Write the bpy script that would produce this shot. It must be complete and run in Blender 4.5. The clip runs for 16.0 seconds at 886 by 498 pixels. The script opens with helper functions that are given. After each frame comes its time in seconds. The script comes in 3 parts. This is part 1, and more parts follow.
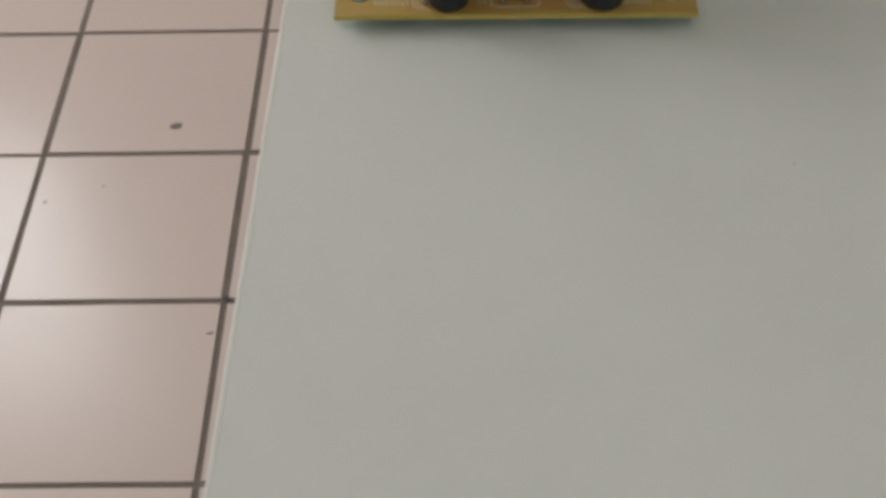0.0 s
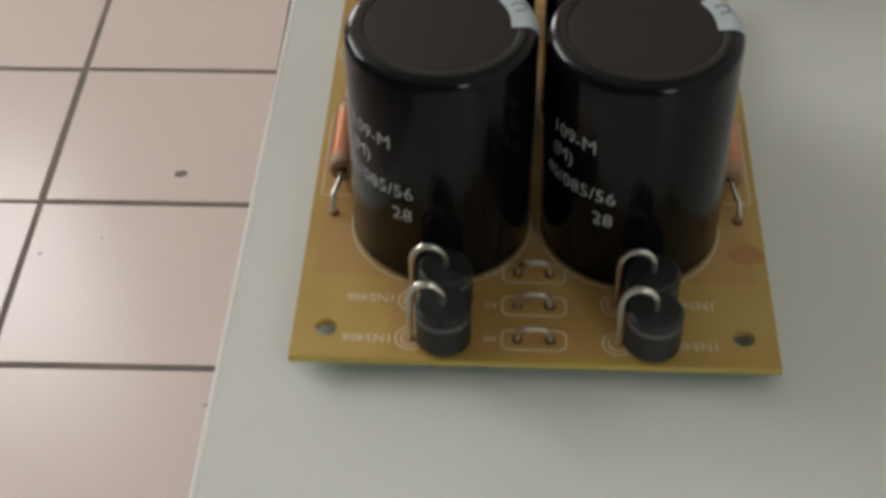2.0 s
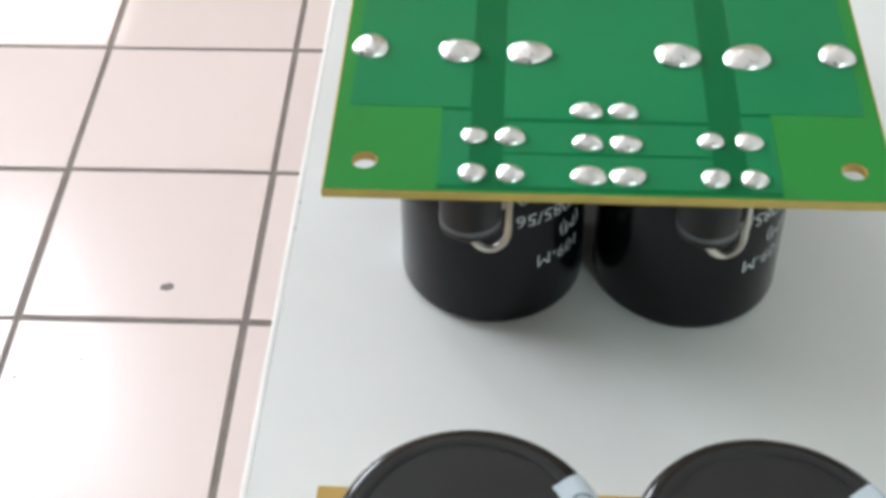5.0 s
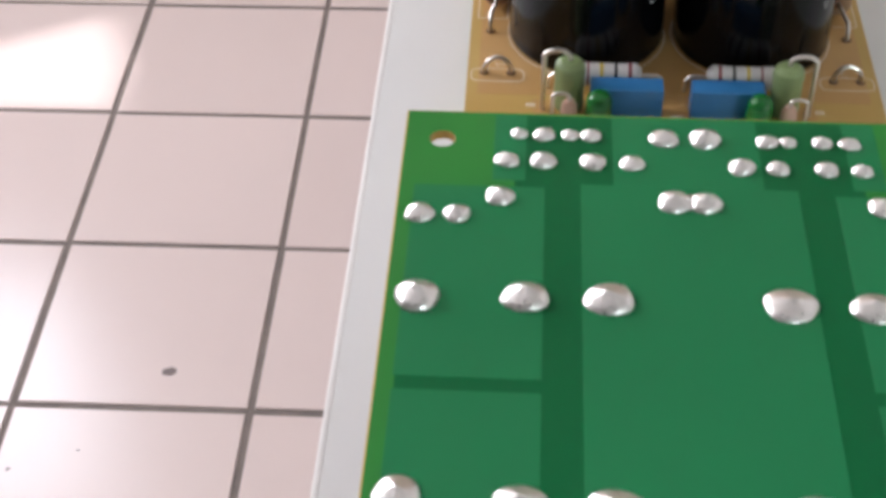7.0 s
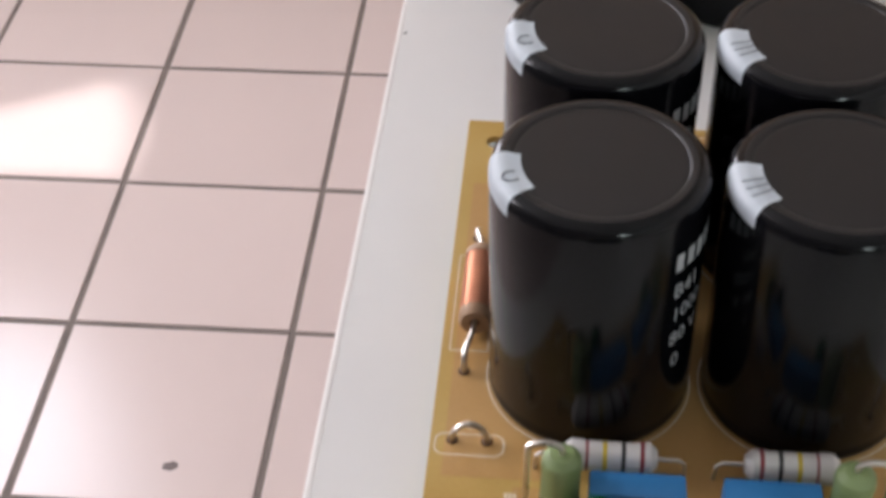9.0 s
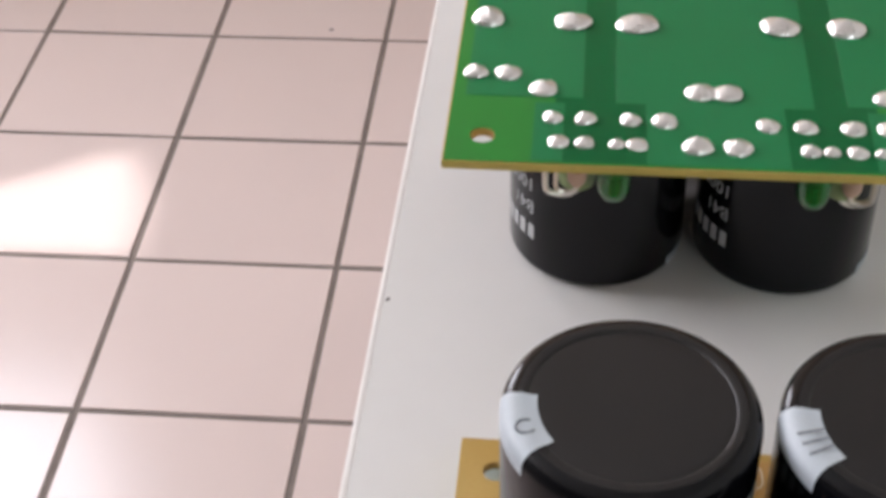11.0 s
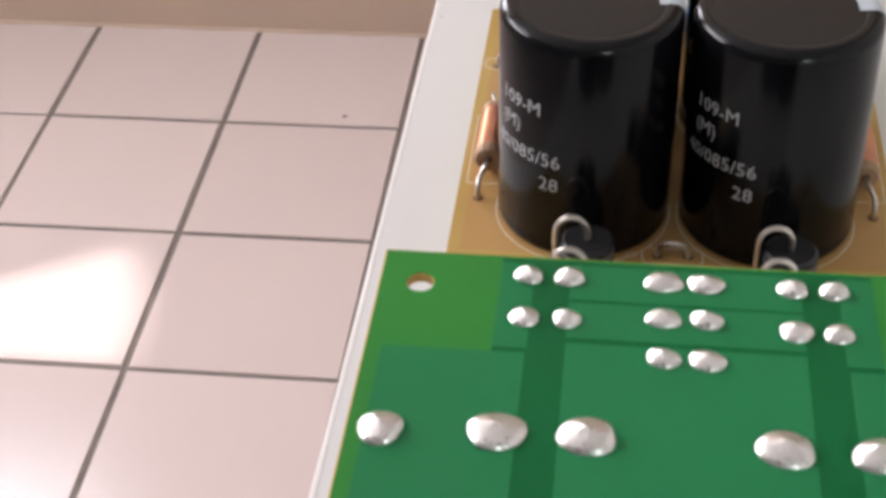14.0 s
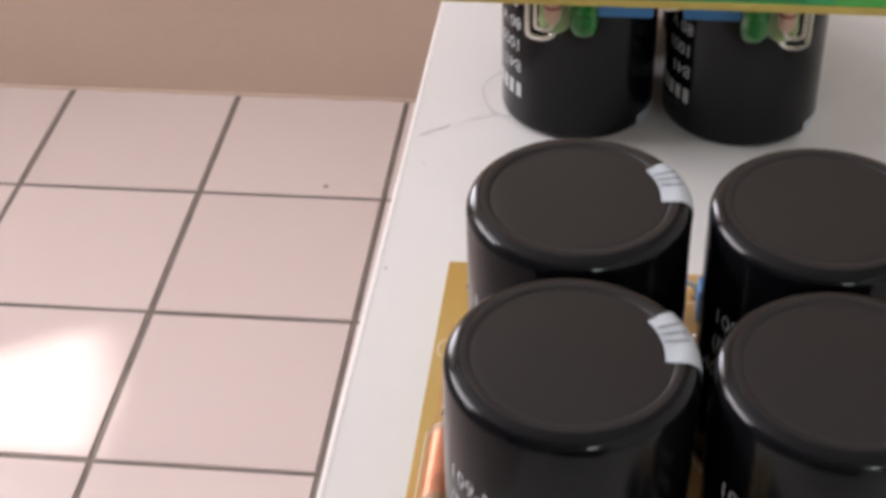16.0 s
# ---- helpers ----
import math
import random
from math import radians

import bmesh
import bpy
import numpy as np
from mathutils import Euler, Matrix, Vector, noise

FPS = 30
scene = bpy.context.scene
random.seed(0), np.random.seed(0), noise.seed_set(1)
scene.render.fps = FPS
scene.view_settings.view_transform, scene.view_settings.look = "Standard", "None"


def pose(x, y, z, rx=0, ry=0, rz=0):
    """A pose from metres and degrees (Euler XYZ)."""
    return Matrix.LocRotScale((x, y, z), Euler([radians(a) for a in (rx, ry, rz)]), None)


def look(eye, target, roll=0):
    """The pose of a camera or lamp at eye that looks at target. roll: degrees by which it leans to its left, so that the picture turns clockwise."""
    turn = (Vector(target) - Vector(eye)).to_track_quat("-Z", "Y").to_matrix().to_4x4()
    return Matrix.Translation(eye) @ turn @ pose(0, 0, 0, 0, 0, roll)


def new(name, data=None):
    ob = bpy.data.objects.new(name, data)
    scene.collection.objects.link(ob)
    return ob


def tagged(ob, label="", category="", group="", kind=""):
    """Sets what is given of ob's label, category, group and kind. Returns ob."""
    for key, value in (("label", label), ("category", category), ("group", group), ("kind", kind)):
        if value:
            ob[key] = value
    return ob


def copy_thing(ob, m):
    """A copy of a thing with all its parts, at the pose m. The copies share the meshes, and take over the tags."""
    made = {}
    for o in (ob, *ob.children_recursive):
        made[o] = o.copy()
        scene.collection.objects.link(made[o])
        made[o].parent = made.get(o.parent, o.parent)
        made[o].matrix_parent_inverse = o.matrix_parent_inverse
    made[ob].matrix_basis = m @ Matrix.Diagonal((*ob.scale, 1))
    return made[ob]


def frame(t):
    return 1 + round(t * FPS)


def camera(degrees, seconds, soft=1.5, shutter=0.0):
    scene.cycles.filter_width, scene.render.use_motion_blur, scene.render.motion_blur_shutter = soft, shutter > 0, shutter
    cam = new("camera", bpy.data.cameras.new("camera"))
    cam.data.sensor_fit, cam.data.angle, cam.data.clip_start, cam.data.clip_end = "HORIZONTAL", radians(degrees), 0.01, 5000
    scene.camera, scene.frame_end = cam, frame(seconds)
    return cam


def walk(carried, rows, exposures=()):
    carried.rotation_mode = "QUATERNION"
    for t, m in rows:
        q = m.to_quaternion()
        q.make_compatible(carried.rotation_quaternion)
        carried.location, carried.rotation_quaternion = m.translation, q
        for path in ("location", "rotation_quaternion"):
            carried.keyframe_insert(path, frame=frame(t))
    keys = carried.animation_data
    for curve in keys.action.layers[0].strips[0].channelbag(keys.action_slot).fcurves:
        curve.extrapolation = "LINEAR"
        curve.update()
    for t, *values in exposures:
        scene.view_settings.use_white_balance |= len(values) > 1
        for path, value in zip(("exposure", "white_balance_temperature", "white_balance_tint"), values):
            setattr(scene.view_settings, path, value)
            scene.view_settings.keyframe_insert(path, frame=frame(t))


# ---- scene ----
cam = camera(33.05, 16.0, soft=3.8, shutter=0.3)

PATH = [
    (0, (0.52460, -1.38656, 1.19159), (0.51864, -1.17259, 0.98140), -1.780),
    (0.5, (0.52499, -1.35887, 1.18874), (0.51762, -1.14566, 0.97782), -1.785),
    (1, (0.52663, -1.32583, 1.18417), (0.51846, -1.11358, 0.97231), -1.599),
    (1.5, (0.52932, -1.29506, 1.18042), (0.52088, -1.08346, 0.96792), -1.364),
    (2, (0.52825, -1.25960, 1.18017), (0.51810, -1.04652, 0.96924), -0.902),
    (2.5, (0.52592, -1.23483, 1.17886), (0.51441, -1.02093, 0.96883), -0.873),
    (3, (0.52318, -1.20921, 1.17849), (0.51111, -0.99485, 0.96896), -0.862),
    (3.5, (0.52179, -1.18515, 1.17904), (0.51026, -0.97022, 0.97005), -0.643),
    (4, (0.52199, -1.15992, 1.17848), (0.51210, -0.94407, 0.97038), -0.682),
    (6.5, (0.51437, -1.03945, 1.16711), (0.50187, -0.81999, 0.96294), -0.882),
    (7, (0.51138, -1.01418, 1.16925), (0.49850, -0.79370, 0.96622), -0.743),
    (7.5, (0.51083, -0.99126, 1.16774), (0.49694, -0.77029, 0.96531), -0.562),
    (8, (0.51418, -0.95807, 1.16703), (0.49833, -0.73647, 0.96542), -0.553),
    (8.5, (0.51650, -0.93400, 1.16724), (0.49859, -0.71148, 0.96683), -0.621),
    (9, (0.51870, -0.90910, 1.16607), (0.49946, -0.68554, 0.96694), -0.772),
    (11.5, (0.51909, -0.80256, 1.16627), (0.49376, -0.57444, 0.97309), -1.887),
    (12, (0.52598, -0.77860, 1.16423), (0.49962, -0.54982, 0.97197), -1.886),
    (12.5, (0.53095, -0.75608, 1.16274), (0.50374, -0.52681, 0.97118), -1.772),
    (13, (0.53059, -0.73075, 1.16038), (0.50177, -0.50095, 0.96969), -1.713),
    (13.5, (0.53095, -0.70989, 1.15998), (0.50045, -0.47953, 0.97023), -1.949),
    (14, (0.53191, -0.68554, 1.16218), (0.50048, -0.45421, 0.97377), -2.094),
    (14.5, (0.53015, -0.66361, 1.16152), (0.49817, -0.43158, 0.97407), -2.098),
    (15, (0.52908, -0.63906, 1.15809), (0.49668, -0.40640, 0.97150), -1.904),
    (15.5, (0.52920, -0.61578, 1.15702), (0.49636, -0.38268, 0.97104), -1.930),
    (16, (0.53048, -0.58684, 1.15626), (0.50032, -0.35130, 0.97293), -1.833),
]
walk(cam, [(t, look(eye, target, roll)) for t, eye, target, roll in PATH],
     [(0, -0.83, 7000, 9), (1.8, -0.77, 7000, 9), (2.5, -0.13, 6600, 6), (3.3, 0.37, 6200, 6), (4.0, 0.43, 6150, 4), (6.5, 0.02, 6350, 16), (9.0, -0.12, 6550, 19), (12.5, -0.04, 6600, 17), (14.0, -0.03, 6650, 19), (16.0, -0.02, 6700, 20)])

# ---- light and exposure ----
world = bpy.data.worlds.new("daylight")
scene.world = world
world.use_nodes = True
wn = world.node_tree
sky = wn.nodes.new("ShaderNodeTexSky")
sky.sky_type, sky.sun_disc = "NISHITA", False
sky.sun_elevation, sky.sun_rotation = radians(40), radians(-78)
wn.links.new(sky.outputs[0], wn.nodes["Background"].inputs[0])
wn.nodes["Background"].inputs[1].default_value = 0.07

SUN_AZ, SUN_EL = radians(-12), radians(40)
SUN_DIR = Vector((math.cos(SUN_AZ) * math.cos(SUN_EL), math.sin(SUN_AZ) * math.cos(SUN_EL), -math.sin(SUN_EL)))
sun = new("sun", bpy.data.lights.new("sun", "SUN"))
sun.data.energy, sun.data.angle, sun.data.color = 5.0, radians(1.2), (1.0, 0.98, 0.96)
sun.matrix_world = look((-6, -1, 6), Vector((-6, -1, 6)) + SUN_DIR)


def window_lamp(name, eye, target, w, h, power, color):
    lamp = new(name, bpy.data.lights.new(name, "AREA"))
    lamp.data.shape, lamp.data.size, lamp.data.size_y = "RECTANGLE", w, h
    lamp.data.energy, lamp.data.color = power, color
    lamp.matrix_world = look(eye, target)
    return lamp


# ---- room numbers ----
X0, X1, Y0, Y1, ZC = -1.60, 1.75, -2.50, 1.247, 2.60
WIN_1 = (-0.60, 0.90, 1.50, 2.45)   # side window: y, y, z, z
WIN_3 = (-1.12, -0.45, 1.05, 1.95)  # window in the far wall: x, x, z, z
WIN_2 = (1.15, 1.45, 1.60, 2.00)    # window behind: x, x, z, z
window_lamp("window_light_side", (X0 - 0.03, sum(WIN_1[:2]) / 2, sum(WIN_1[2:]) / 2), (0, sum(WIN_1[:2]) / 2, sum(WIN_1[2:]) / 2),
            WIN_1[1] - WIN_1[0], WIN_1[3] - WIN_1[2], 58, (0.95, 0.97, 1.0))
window_lamp("window_light_far", (sum(WIN_3[:2]) / 2, Y1 + 0.03, sum(WIN_3[2:]) / 2), (sum(WIN_3[:2]) / 2, 0, sum(WIN_3[2:]) / 2),
            WIN_3[1] - WIN_3[0], WIN_3[3] - WIN_3[2], 25, (0.88, 0.93, 1.0))
window_lamp("window_light_behind", (sum(WIN_2[:2]) / 2, Y0 - 0.03, sum(WIN_2[2:]) / 2), (sum(WIN_2[:2]) / 2, 0, sum(WIN_2[2:]) / 2),
            WIN_2[1] - WIN_2[0], WIN_2[3] - WIN_2[2], 8, (0.80, 1.0, 0.95))


# ---- materials ----
def material(name, color, rough=0.5, metal=0.0, spread=0.12, scale=60.0, fine=600.0, bump=0.0, rough_spread=0.1,
             detail=3.0, grain=0.4, place=False, per_object=0.0, coat=0.0, transmission=0.0, tint=None, ior=1.5):
    """A surface with two scales of variation in colour and gloss, and a fine relief; all in object metres."""
    m = bpy.data.materials.new(name)
    m.use_nodes = True
    nt = m.node_tree
    b = nt.nodes["Principled BSDF"]
    b.inputs["Metallic"].default_value = metal
    b.inputs["Coat Weight"].default_value = coat
    b.inputs["Transmission Weight"].default_value = transmission
    b.inputs["IOR"].default_value = ior
    co = nt.nodes.new("ShaderNodeTexCoord")
    big = nt.nodes.new("ShaderNodeTexNoise")
    big.inputs["Scale"].default_value, big.inputs["Detail"].default_value = scale, detail
    small = nt.nodes.new("ShaderNodeTexNoise")
    small.inputs["Scale"].default_value, small.inputs["Detail"].default_value = fine, 2.0
    where = nt.nodes.new("ShaderNodeNewGeometry").outputs["Position"] if place else co.outputs["Object"]
    for n in (big, small):
        nt.links.new(where, n.inputs["Vector"])
    both = nt.nodes.new("ShaderNodeMath")
    both.operation = "MULTIPLY_ADD"
    nt.links.new(small.outputs[0], both.inputs[0])
    both.inputs[1].default_value = grain
    nt.links.new(big.outputs[0], both.inputs[2])
    last = both
    if per_object:
        info = nt.nodes.new("ShaderNodeObjectInfo")
        add = nt.nodes.new("ShaderNodeMath")
        add.operation = "MULTIPLY_ADD"
        nt.links.new(info.outputs["Random"], add.inputs[0])
        add.inputs[1].default_value = per_object
        nt.links.new(both.outputs[0], add.inputs[2])
        last = add
    ramp = nt.nodes.new("ShaderNodeMapRange")
    ramp.interpolation_type = "SMOOTHSTEP"
    ramp.inputs["From Min"].default_value, ramp.inputs["From Max"].default_value = 0.10, 1.15 + per_object
    nt.links.new(last.outputs[0], ramp.inputs["Value"])
    mix = nt.nodes.new("ShaderNodeMix")
    mix.data_type = "RGBA"
    lo = [c * (1 - spread) for c in color]
    hi = [min(1.0, c * (1 + spread)) for c in (tint or color)]
    mix.inputs["A"].default_value, mix.inputs["B"].default_value = (*lo, 1), (*hi, 1)
    nt.links.new(ramp.outputs[0], mix.inputs["Factor"])
    nt.links.new(mix.outputs["Result"], b.inputs["Base Color"])
    rr = nt.nodes.new("ShaderNodeMapRange")
    rr.inputs["To Min"].default_value, rr.inputs["To Max"].default_value = max(0.02, rough - rough_spread), min(1.0, rough + rough_spread)
    rr.interpolation_type = "SMOOTHSTEP"
    nt.links.new(both.outputs[0], rr.inputs["Value"])
    rr.inputs["From Min"].default_value, rr.inputs["From Max"].default_value = 0.05, 1.2
    nt.links.new(rr.outputs[0], b.inputs["Roughness"])
    if bump:
        bp = nt.nodes.new("ShaderNodeBump")
        bp.inputs["Strength"].default_value, bp.inputs["Distance"].default_value = 1.0, bump
        nt.links.new(both.outputs[0], bp.inputs["Height"])
        nt.links.new(bp.outputs[0], b.inputs["Normal"])
    return m


M_TILE = material("glazed_tile", (0.63, 0.53, 0.50), 0.235, spread=0.07, scale=1.3, fine=9, detail=0.0, grain=0.10, place=True, per_object=0.25, bump=0.0, rough_spread=0.03,
                  tint=(0.66, 0.565, 0.535))
M_GROUT = material("tile_joint", (0.165, 0.14, 0.125), 0.85, spread=0.35, scale=25, fine=400, bump=0.0008)
M_WALL = material("wall_paint", (0.56, 0.43, 0.33), 0.6, spread=0.06, scale=3, fine=90, bump=0.0006)
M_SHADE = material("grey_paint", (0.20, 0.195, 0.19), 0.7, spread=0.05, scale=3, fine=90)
M_PALE = material("pale_paint", (0.36, 0.35, 0.33), 0.7, spread=0.05, scale=3, fine=90, bump=0.0005)
M_WHITE = material("white_paint", (0.66, 0.66, 0.64), 0.7, spread=0.04, scale=3, fine=90, bump=0.0004)
M_TABLE = material("white_laminate", (0.74, 0.735, 0.72), 0.36, spread=0.03, scale=4, fine=90, rough_spread=0.08)
M_EDGE = material("edge_band", (0.82, 0.80, 0.78), 0.4, spread=0.05, scale=30, fine=300)
M_LEG = material("leg_paint", (0.35, 0.35, 0.36), 0.4, spread=0.1, scale=20, fine=200)
M_SMUDGE = material("dark_smudge", (0.06, 0.05, 0.05), 0.6, spread=0.4, scale=200, fine=1500)
M_DUST = material("grey_dust", (0.17, 0.14, 0.135), 0.7, spread=0.3, scale=200, fine=1500)
M_STAIN = material("reddish_stain", (0.46, 0.225, 0.075), 0.42, spread=0.15, scale=300, fine=1500)
M_HAIR = material("hair_fibre", (0.20, 0.18, 0.17), 0.5, spread=0.3, scale=300, fine=2000)
M_FR4 = material("board_laminate", (0.485, 0.280, 0.058), 0.40, spread=0.10, scale=26, fine=1200, detail=2.0, grain=0.2, bump=0.00001, rough_spread=0.08,
                 tint=(0.57, 0.400, 0.135))
M_FR4_CU = material("laminate_over_copper", (0.475, 0.250, 0.070), 0.38, spread=0.10, scale=26, fine=1200, detail=2.0, grain=0.2, bump=0.00001, rough_spread=0.08,
                    tint=(0.55, 0.340, 0.135))
M_FR4_EDGE = material("board_cut_edge", (0.60, 0.45, 0.12), 0.6, spread=0.15, scale=200, fine=2500)
# bare mask: the lighter yellow-green imitates light coming through the laminate
M_MASK = material("solder_mask_lit_through", (0.024, 0.215, 0.036), 0.305, spread=0.15, scale=18, fine=500, detail=0.5, grain=0.05, rough_spread=0.02, ior=1.29)
# the same bare mask, darkened as if the cans block that light
M_GAP = material("solder_mask_gap_shaded", (0.0005, 0.118, 0.034), 0.305, spread=0.12, scale=18, fine=500, detail=0.5, grain=0.05, rough_spread=0.02, ior=1.25)
M_POUR = material("solder_mask_copper", (0.009, 0.182, 0.064), 0.305, spread=0.10, scale=18, fine=500, detail=0.5, grain=0.05, rough_spread=0.02, ior=1.29)
M_SOLDER = material("solder", (0.76, 0.73, 0.71), 0.30, metal=1.0, spread=0.14, scale=420, fine=1800, bump=0.00007, rough_spread=0.10)
M_WIRE = material("tinned_wire", (0.64, 0.60, 0.55), 0.3, metal=1.0, spread=0.15, scale=300, fine=2000, rough_spread=0.1)
M_SLEEVE = material("black_sleeve", (0.0035, 0.0035, 0.0046), 0.15, spread=0.3, scale=60, fine=900, ior=1.32, rough_spread=0.03)
M_CAPTOP = material("black_cap_end", (0.0065, 0.0062, 0.0068), 0.42, spread=0.25, scale=90, fine=1200, ior=1.45, rough_spread=0.08)
M_PRINT = material("white_print", (0.46, 0.47, 0.48), 0.5, spread=0.15, scale=300, fine=2500)
M_STICKER = material("pale_sticker", (0.44, 0.49, 0.53), 0.5, spread=0.08, scale=200, fine=1500)
M_INK = material("grey_ink", (0.16, 0.17, 0.19), 0.6, spread=0.2, scale=300, fine=2000)
M_SILK = material("white_silkscreen", (0.74, 0.66, 0.52), 0.6, spread=0.15, scale=500, fine=3000)
M_DIODE = material("black_epoxy", (0.011, 0.011, 0.012), 0.48, spread=0.25, scale=200, fine=2500, bump=0.00004)
M_BAND = material("grey_band", (0.14, 0.14, 0.15), 0.5, spread=0.2, scale=300, fine=2500)
M_COIL = material("copper_enamel", (0.56, 0.235, 0.135), 0.34, metal=0.55, spread=0.2, scale=200, fine=2500, bump=0.00004)
M_TAN = material("tan_end", (0.36, 0.22, 0.13), 0.55, spread=0.2, scale=300, fine=2500)
M_BLUE = material("blue_epoxy_box", (0.030, 0.185, 0.43), 0.38, spread=0.12, scale=150, fine=1500, bump=0.00002)
M_SAGE = material("sage_green_coating", (0.235, 0.315, 0.135), 0.42, spread=0.12, scale=200, fine=2000, bump=0.00004)
M_LED = material("green_lens", (0.010, 0.27, 0.040), 0.12, spread=0.1, scale=200, fine=2000, transmission=0.5)
M_CERAM = material("white_coating", (0.66, 0.64, 0.62), 0.4, spread=0.08, scale=200, fine=2000)
M_PINK = material("beige_coating", (0.56, 0.36, 0.27), 0.45, spread=0.12, scale=300, fine=2500)
M_RED = material("dark_red_band", (0.25, 0.022, 0.03), 0.45, spread=0.1, scale=300, fine=2500)
M_YEL = material("yellow_band", (0.62, 0.45, 0.03), 0.45, spread=0.1, scale=300, fine=2500)
M_BLK = material("black_band", (0.02, 0.02, 0.02), 0.45, spread=0.1, scale=300, fine=2500)
M_FLUX = material("brown_flux", (0.115, 0.050, 0.016), 0.4, spread=0.3, scale=400, fine=2500)


# ---- mesh tools ----
def finish(name, bm, mat, smooth=0.6):
    me = bpy.data.meshes.new(name)
    bmesh.ops.recalc_face_normals(bm, faces=bm.faces)
    for e in bm.edges:
        if len(e.link_faces) == 2:
            e.smooth = e.calc_face_angle(0) < smooth
    for f in bm.faces:
        f.smooth = True
    bm.to_mesh(me)
    bm.free()
    me.materials.append(mat)
    return me


def part(name, bm, mat, parent=None, label="", at=None):
    me = bm if isinstance(bm, bpy.types.Mesh) else finish(name, bm, mat)
    ob = new(name, me)
    if parent is not None:
        ob.parent = parent
    if at is not None:
        ob.matrix_basis = at if isinstance(at, Matrix) else Matrix.Translation(at)
    if label:
        tagged(ob, label)
    return ob


def box(size, center=(0, 0, 0), bevel=0.0, segs=2, bm=None):
    bm2 = bmesh.new()
    bmesh.ops.create_cube(bm2, size=1.0)
    bmesh.ops.scale(bm2, vec=size, verts=bm2.verts)
    if bevel:
        bmesh.ops.bevel(bm2, geom=list(bm2.edges), offset=bevel, segments=segs, profile=0.6, affect="EDGES")
    bmesh.ops.translate(bm2, vec=center, verts=bm2.verts)
    if bm is None:
        return bm2
    me = bpy.data.meshes.new("t")
    bm2.to_mesh(me)
    bm2.free()
    bm.from_mesh(me)
    bpy.data.meshes.remove(me)
    return bm


def lathe(profile, seg=40, bm=None, center=(0, 0, 0), arc=None):
    """Turn (r, z) pairs round z. arc: (from, to) in degrees for a part of the turn."""
    bm = bm or bmesh.new()
    full = arc is None
    a0, a1 = (0, 360) if full else arc
    n = seg if full else seg + 1
    rings = []
    for r, z in profile:
        if r < 1e-7 and full:
            rings.append([bm.verts.new((center[0], center[1], center[2] + z))])
            continue
        ring = []
        for k in range(n):
            a = radians(a0 + (a1 - a0) * k / seg)
            ring.append(bm.verts.new((center[0] + r * math.cos(a), center[1] + r * math.sin(a), center[2] + z)))
        rings.append(ring)
    for p, q in zip(rings, rings[1:]):
        for k in range(seg):
            k2 = (k + 1) % n
            if len(p) == 1 and len(q) == 1:
                continue
            if len(p) == 1:
                bm.faces.new((p[0], q[k], q[k2]))
            elif len(q) == 1:
                bm.faces.new((p[k], p[k2], q[0]))
            else:
                bm.faces.new((p[k], p[k2], q[k2], q[k]))
    return bm


def tube(points, radius, seg=8, bm=None, closed=False):
    """A round wire along a line of points."""
    bm = bm or bmesh.new()
    pts = [Vector(p) for p in points]
    rings, up = [], None
    for i, p in enumerate(pts):
        if closed:
            d = pts[(i + 1) % len(pts)] - pts[i - 1]
        else:
            d = pts[min(i + 1, len(pts) - 1)] - pts[max(i - 1, 0)]
        d.normalize()
        if up is None:
            up = d.orthogonal().normalized()
        up = (up - d * up.dot(d)).normalized()
        side = d.cross(up)
        rings.append([bm.verts.new(p + radius * (math.cos(2 * math.pi * k / seg) * up + math.sin(2 * math.pi * k / seg) * side)) for k in range(seg)])
    pairs = list(zip(rings, rings[1:])) + ([(rings[-1], rings[0])] if closed else [])
    for a, b in pairs:
        for k in range(seg):
            bm.faces.new((a[k], a[(k + 1) % seg], b[(k + 1) % seg], b[k]))
    if not closed:
        bm.faces.new(rings[0])
        bm.faces.new(rings[-1])
    return bm


def plate(w, l, z0, z1, holes=(), hr=0.0, seg=20):
    """A board of thickness z0..z1 with round holes right through it."""
    bm = bmesh.new()
    loops = [[(-w / 2, -l / 2), (w / 2, -l / 2), (w / 2, l / 2), (-w / 2, l / 2)]]
    for hx, hy in holes:
        loops.append([(hx + hr * math.cos(2 * math.pi * k / seg), hy + hr * math.sin(2 * math.pi * k / seg)) for k in range(seg)])
    edges = []
    for loop in loops:
        vs = [bm.verts.new((x, y, z0)) for x, y in loop]
        edges += [bm.edges.new((vs[i], vs[(i + 1) % len(vs)])) for i in range(len(vs))]
    bmesh.ops.triangle_fill(bm, use_beauty=True, use_dissolve=False, edges=edges)
    ret = bmesh.ops.extrude_face_region(bm, geom=list(bm.faces))
    bmesh.ops.translate(bm, vec=(0, 0, z1 - z0), verts=[g for g in ret["geom"] if isinstance(g, bmesh.types.BMVert)])
    return bm


def lettering(body, size, align="LEFT"):
    """Vertices and faces of a line of text in the built-in font."""
    cu = bpy.data.curves.new("lettering", "FONT")
    cu.body, cu.size, cu.align_x = body, size, align
    cu.resolution_u = 2
    ob = new("lettering", cu)
    me = bpy.data.meshes.new_from_object(ob.evaluated_get(bpy.context.evaluated_depsgraph_get()))
    vs = [tuple(v.co) for v in me.vertices]
    fs = [tuple(p.vertices) for p in me.polygons]
    bpy.data.objects.remove(ob)
    bpy.data.curves.remove(cu)
    bpy.data.meshes.remove(me)
    return vs, fs


def add_faces(bm, vs, fs):
    made = [bm.verts.new(v) for v in vs]
    for f in fs:
        try:
            bm.faces.new([made[i] for i in f])
        except ValueError:
            pass
    return bm


